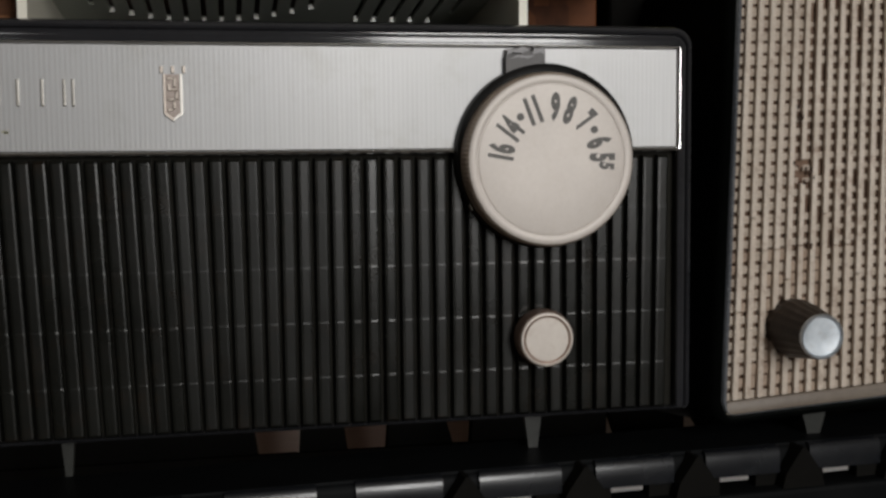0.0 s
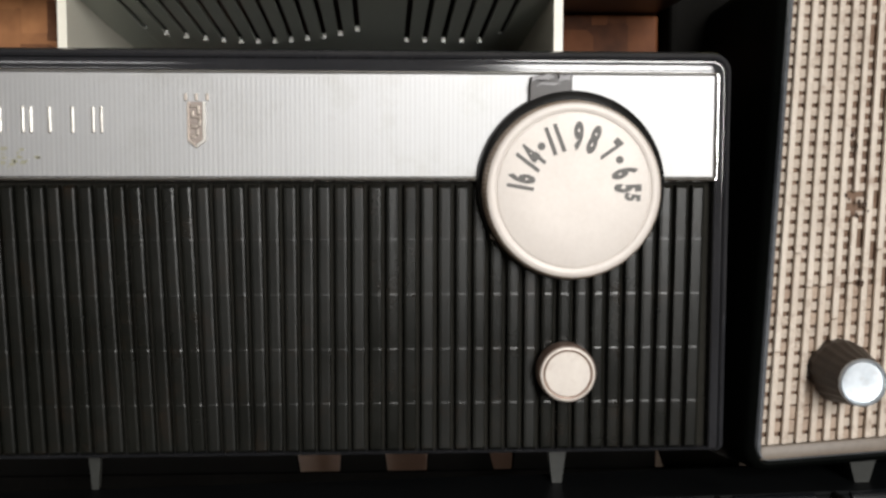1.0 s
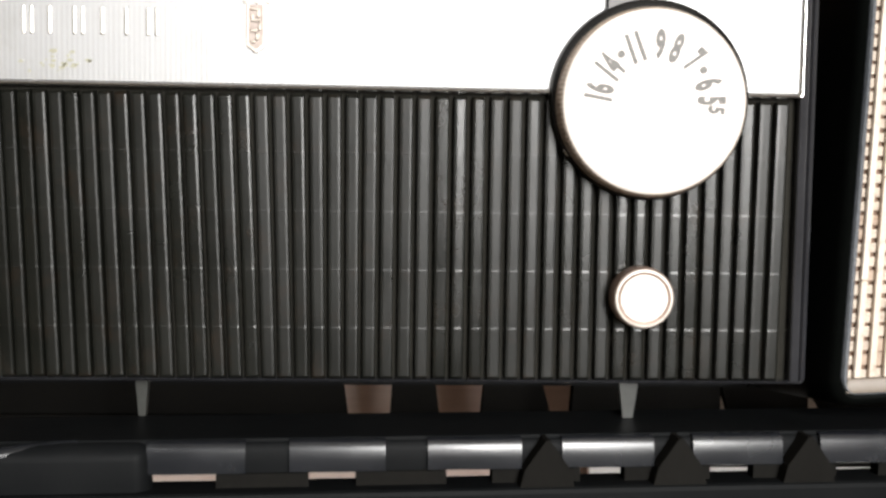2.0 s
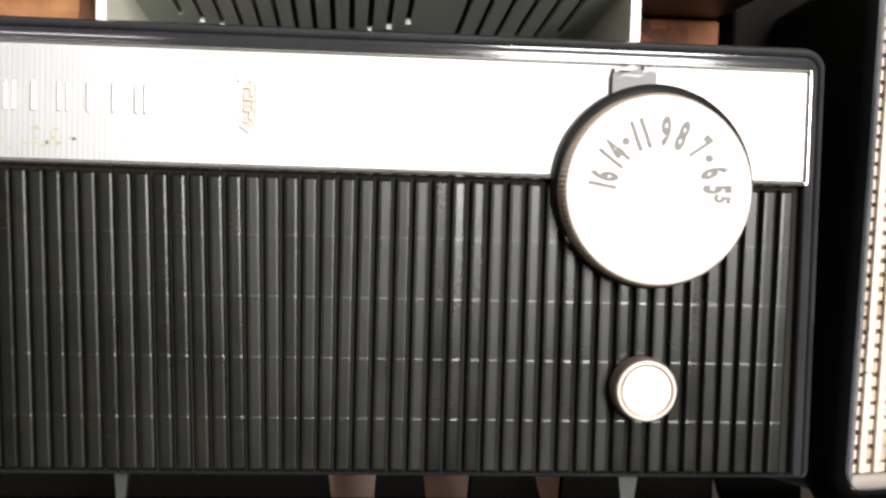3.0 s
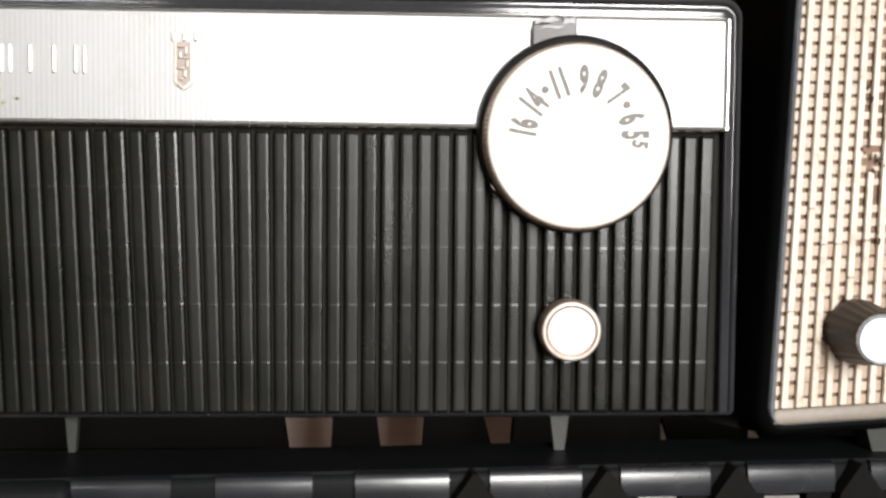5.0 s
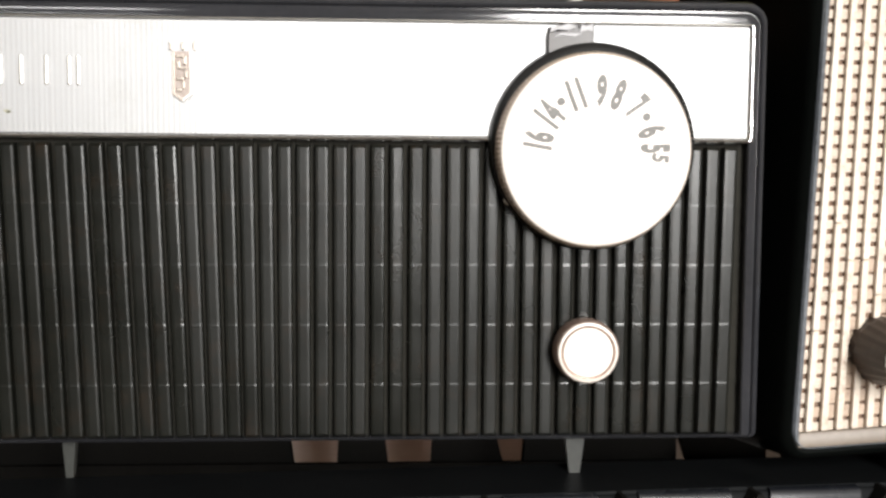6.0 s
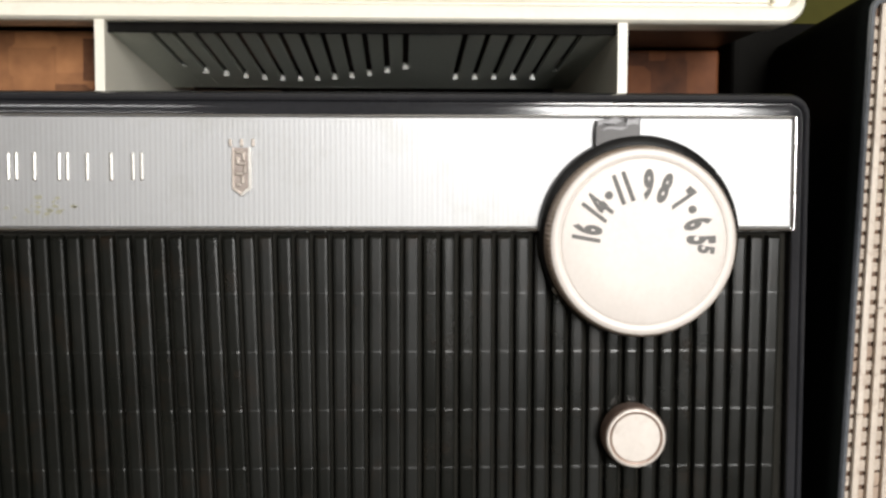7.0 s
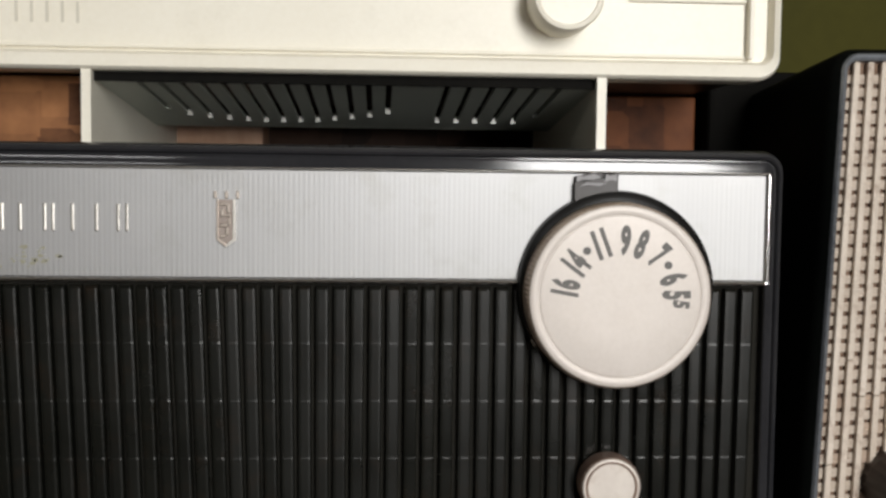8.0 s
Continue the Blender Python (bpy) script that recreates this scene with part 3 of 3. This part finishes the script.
part("rear_case", rim(WX0 + 0.0035, WX1 - 0.0035, WZ0 + 0.0080, WZ1 - 0.0080, [(0.74, 0.058), (0.74, 0.245)], (0.0035, 0.0035, 0.0080, 0.0080), r0=0.0045, grow=0.005, steps=8), DARK_BROWN, ivory, "dark brown rear case", smooth=True)
part("front_panel", box(WX0 + 0.0025, WX1 - 0.0025, 0.0318, 0.0345, WZ0 + 0.006, WZ1 - 0.006), WHITE, ivory)
part("ridge", box(WX1 - 0.0128, WX1 - 0.0108, 0.0270, 0.0320, WZ0 + 0.009, WZ1 - 0.009, 0.0005), WHITE, ivory)
part("ridge", box(WX0 + 0.012, WX1 - 0.0130, 0.0300, 0.0320, WZ0 + 0.0092, WZ0 + 0.0106, 0.0005), WHITE, ivory)
part("ridge", box(0.100, WX1 - 0.0130, 0.0300, 0.0320, 0.2310, 0.2324, 0.0005), WHITE, ivory)
WK = Vector((0.0718, 0.0318, 0.2300))
part("knob", lathe([(0.0142, 0.0), (0.0142, 0.0190), (0.0134, 0.0205), (0.012, 0.0208), (0.0115, 0.0202), (0, 0.0204)], WK, 72), WHITE, ivory, "round ivory knob", smooth=True)
for k in range(5):
    cx = -0.146 + k * 0.006
    part("mark_bar", box(cx - 0.0006, cx + 0.0006, 0.0313, 0.0320, 0.2180, 0.2262), FAINT, ivory, "small grey bar")
LEG_BACK = 0.212
for lx in (-0.1178, 0.0885):
    bm = prism([(lx - 0.0019, TOP), (lx + 0.0019, TOP), (lx + 0.0019, WZ0 + 0.002), (lx - 0.0019, WZ0 + 0.002)], 0.0265, LEG_BACK)
    part("leg", bm, WHITE, ivory, "thin ivory panel leg")


def under(x, y, up=0.0):
    """A point of the sloping underside."""
    return Vector((x, y, 0.1868 - 0.1 * (y - 0.1225) + up))


def quad_slab(a, b, c, d, thick, bm):
    lo = [bm.verts.new(p) for p in (a, b, c, d)]
    hi = [bm.verts.new(p + Vector((0, 0, thick))) for p in (a, b, c, d)]
    bm.faces.new(lo)
    bm.faces.new(hi[::-1])
    for i in range(4):
        j = (i + 1) % 4
        bm.faces.new((lo[i], hi[i], hi[j], lo[j]))


HALF, FRONT, BACK = 0.0013, 0.034, 0.152
# each slot: its place and the depth of its end; the left row ends in a bow
slots = sorted([(0.0022 - 0.00846 * k, 0.0970 + 0.0325 * math.sin(math.pi * (k + 0.15) / 12.6) ** 0.8) for k in range(13)]
               + [(0.0264 + 0.0093 * k, 0.1237 if k < 5 else 0.110) for k in range(6)])
edges = [-0.1158] + [x + d for x, _ in slots for d in (-HALF, HALF)] + [0.0866]
for a, b in zip(edges[::2], edges[1::2]):
    bm = bmesh.new()
    quad_slab(under(a, FRONT), under(b, FRONT), under(b, BACK), under(a, BACK), 0.002, bm)
    part("underside_bar", bm, GREYGREEN, ivory, "grey slotted underside")
bm = bmesh.new()
quad_slab(under(-0.1158, BACK + 0.0001), under(0.0866, BACK + 0.0001), under(0.0866, 0.156), under(-0.1158, 0.156), 0.002, bm)
part("underside_edge", bm, GREYGREEN, ivory, "grey slotted underside")
# the shade under the rim is put into this lip's black colour
part("front_lip", box(-0.1158, 0.0866, 0.0310, 0.0338, 0.1952, WZ0 + 0.002), BLACK_DEEP, ivory, "front lip coloured black for shade")
for x, y1 in slots:
    bm = bmesh.new()
    a, b = x - HALF - 0.0001, x + HALF + 0.0001
    quad_slab(under(a, y1, 0.0001), under(b, y1, 0.0001), under(b, BACK, 0.0001), under(a, BACK, 0.0001), 0.0017, bm)
    part("slot_end", bm, GREYGREEN, ivory)
    if x < -0.098 or x > 0.070:
        continue
    p = under(x, y1)
    bm = prism([(x - 0.0014, p.z - 0.0016), (x + 0.0014, p.z - 0.0016), (x + 0.0005, p.z + 0.0006), (x - 0.0005, p.z + 0.0006)], y1 - 0.0030, y1 - 0.0004)
    part("slot_tip", bm, WHITE_PEG, ivory, "small white peg at a slot's end")
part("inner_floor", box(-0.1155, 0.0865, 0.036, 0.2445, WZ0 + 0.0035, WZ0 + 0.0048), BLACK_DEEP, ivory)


def wood_block(x0, x1, y0, top, material, label):
    """A sawn wooden block standing on the black radio."""
    b = thing("wooden_block", ((x0 + x1) / 2, y0 + 0.03, TOP), label, "wooden block", group="blocks beside the legs")
    part("block", box(x0, x1, y0, y0 + 0.06, TOP, top, 0.0012), material, b)
    return b


wood_block(0.0945, 0.1560, 0.125, 0.2000, RED_WOOD, "reddish brown wooden block on the black radio")
wood_block(-0.2150, -0.1215, 0.066, 0.2000, BURL, "mottled brown wooden block on the black radio")

# ---- the radio with the cream grille ----
GO = Vector((0.1616, -0.0125, 0.0005))
GR = Vector((1.0, 0.12, 0.03))
GU = Vector((0.0213, 0.0310, 0.2105)) / 0.206
GN = Vector((0.06, -1.0, 0.12)).normalized()
GM = Matrix(((GR.x, GN.x * -1, GU.x, GO.x), (GR.y, -GN.y, GU.y, GO.y), (GR.z, -GN.z, GU.z, GO.z), (0, 0, 0, 1)))
gr = thing("grille_radio", (0.25, 0.04, SHELF_Z), "black-cased radio with worn cream lattice grille and bakelite knob", "radio")


def on_grille(bm):
    bmesh.ops.transform(bm, matrix=GM, verts=bm.verts)
    return bm


GW, GH = 0.175, 0.206
part("case", on_grille(rim(0.004, GW - 0.004, 0.004, GH - 0.004, [(0, 0.003), (0, -0.0008), (0.5, -0.0012), (1.0, 0.0010), (1.35, 0.006), (1.4, 0.03), (1.4, 0.09)], (0.0035, 0.0035, 0.0035, 0.0045), r0=0.004, grow=0.004)), CASE_GREEN, gr, "black case", smooth=True)
part("edge_trim", on_grille(rim(0.0042, GW - 0.0042, 0.0042, GH - 0.0042, [(0, 0.002), (0, -0.0012), (0.3, -0.0020), (0.65, -0.0021), (0.9, -0.0012), (1.0, 0.0002), (1.0, 0.003)], (0.0026, 0.0026, 0.0005, 0.0034), r0=0.004, grow=0.003)), EDGE_GREY, gr, "worn grey metal edge", smooth=True)
part("back", on_grille(box(0.002, GW - 0.002, 0.0885, 0.0915, 0.0, GH)), CASE_GREEN, gr)
gback = part("grille_panel", on_grille(box(0.004, GW - 0.004, 0.0022, 0.0032, 0.004, GH - 0.004)), CLOTH, gr, "dark cloth behind the grille")
part("bottom_rim", on_grille(box(0.004, GW - 0.004, -0.0016, 0.0020, 0.0040, 0.0098, 0.0012)), BEIGE, gr, "beige lower rim", smooth=True)
SP, RP, S0 = 0.0061, 0.00525, 0.0083


def slat_mesh(z0, z1, material):
    bm = on_grille(box(-0.00138, 0.00138, -0.0014, 0.0012, z0, z1, 0.0006, 2))
    bmesh.ops.translate(bm, verts=bm.verts, vec=-GO)
    me = bpy.data.meshes.new("slat")
    bm.to_mesh(me)
    bm.free()
    me.materials.append(material)
    return me


SLATS = [(slat_mesh(0.0098, z, CREAM_DIRTY), slat_mesh(z + 0.0001, GH - 0.0045, CREAM)) for z in (0.046, 0.058, 0.071, 0.085)]
N = int((GW - 0.010) / SP)
for k in range(N):
    if k == 5:
        for z0, z1, look_of in ((0.0098, 0.0720, CREAM_DIRTY), (0.0722, 0.099, CREAM), (0.109, GH - 0.0045, CREAM)):
            x = S0 + k * SP
            part("slat", on_grille(box(x - 0.00125, x + 0.00125, -0.0012, 0.0012, z0, z1, 0.0006, 2)), look_of, gback, "broken cream slat")
        continue
    for mesh in SLATS[(k * 7 + k // 3) % 4]:
        ob = link("slat", mesh, gback)
        ob.location = GO + GR * (S0 + k * SP)


def rung_mesh(w, deep, material):
    bm = on_grille(box(-0.0019, 0.0019, 0.0011 + deep, 0.0020, -w, w))
    bmesh.ops.translate(bm, verts=bm.verts, vec=-GO)
    bmesh.ops.recalc_face_normals(bm, faces=bm.faces)
    me = bpy.data.meshes.new("rung")
    bm.to_mesh(me)
    bm.free()
    me.materials.append(material)
    return me


SOUND = [rung_mesh(w, 0.0, RUNG) for w in (0.00165, 0.00180, 0.00195)]
GRIMY = [rung_mesh(w, 0.0, GRIME) for w in (0.00190, 0.00215, 0.00240)]
WORN = [rung_mesh(w, d, RUNG) for w, d in ((0.00095, 0.0006), (0.0012, 0.0005), (0.0015, 0.0003))]
bm = bmesh.new()
rnd = random.Random(4)
for r in range(int((GH - 0.016) / RP)):
    z = 0.0112 + r * RP
    for k in range(-1, N):
        x = S0 + (k + 0.5) * SP
        worn = k >= 4 + (0 if z < 0.15 else 1) and 0.066 < z < 0.190
        grimy = z < 0.074 and rnd.random() < 0.25 + 0.13 * k
        if worn and rnd.random() < 0.12:
            continue
        if k < 7:
            ob = link("rung", rnd.choice(GRIMY if grimy else WORN if worn else SOUND), gback)
            ob.location = GM @ Vector((x, rnd.uniform(-0.0001, 0.0001), z))
        else:
            w = rnd.uniform(0.0009, 0.0015) if worn else rnd.uniform(0.0016, 0.0019)
            box(x - 0.0019, x + 0.0019, 0.0013, 0.0020, z - w, z + w, bm=bm)
ob = part("rung_lattice", on_grille(bm), RUNG, gback, "cream cross rungs with dark gaps")
tagged(ob, kind="stuff")
for k in range(12):
    sx, sz = S0 + SP * (5 + rnd.gauss(0, 0.55)), rnd.gauss(0.104, 0.018)
    rr = rnd.uniform(0.0004, 0.0012)
    n = rnd.randint(5, 8)
    pts = [(sx + rr * rnd.uniform(0.5, 1.1) * math.cos(2 * math.pi * i / n), sz + rr * rnd.uniform(0.8, 2.2) * math.sin(2 * math.pi * i / n)) for i in range(n)]
    part("rust_spot", on_grille(prism(pts, -0.0015, -0.0011)), RUST, gback, "dark rust spot")
KB = GM @ Vector((0.0360, 0.0, 0.0378))
axis = Vector((-0.05, -1.0, 0.0)).to_track_quat("Z", "Y").to_matrix().to_4x4()
gk = part("knob", lathe([(0.0128, -0.002), (0.0128, 0.006), (0.0112, 0.016), (0.0098, 0.0262), (0.0092, 0.0268)], KB, 40, knurl=-0.0004, axis=axis), DARK_BROWN, gr, "dark brown fluted knob")
part("knob_cap", lathe([(0.0094, 0.0262), (0.0094, 0.0277), (0.0089, 0.0282), (0.0083, 0.0276), (0.0080, 0.0268), (0.0050, 0.0267), (0, 0.0266)], KB, 48, axis=axis), CAP, gk, "polished chrome cap", smooth=True)
for fx in (0.055, 0.150):
    p = GM @ Vector((fx, 0.02, 0.0))
    part("foot", prism([(p.x - 0.006, p.z + 0.002), (p.x + 0.006, p.z + 0.002), (p.x + 0.003, SHELF_Z), (p.x - 0.003, SHELF_Z)], p.y - 0.012, p.y + 0.004), FOOT, gr, "tapered grey foot")
    part("foot", box(p.x - 0.005, p.x + 0.005, 0.088, 0.100, SHELF_Z, 0.012), FOOT, gr, "tapered grey foot")
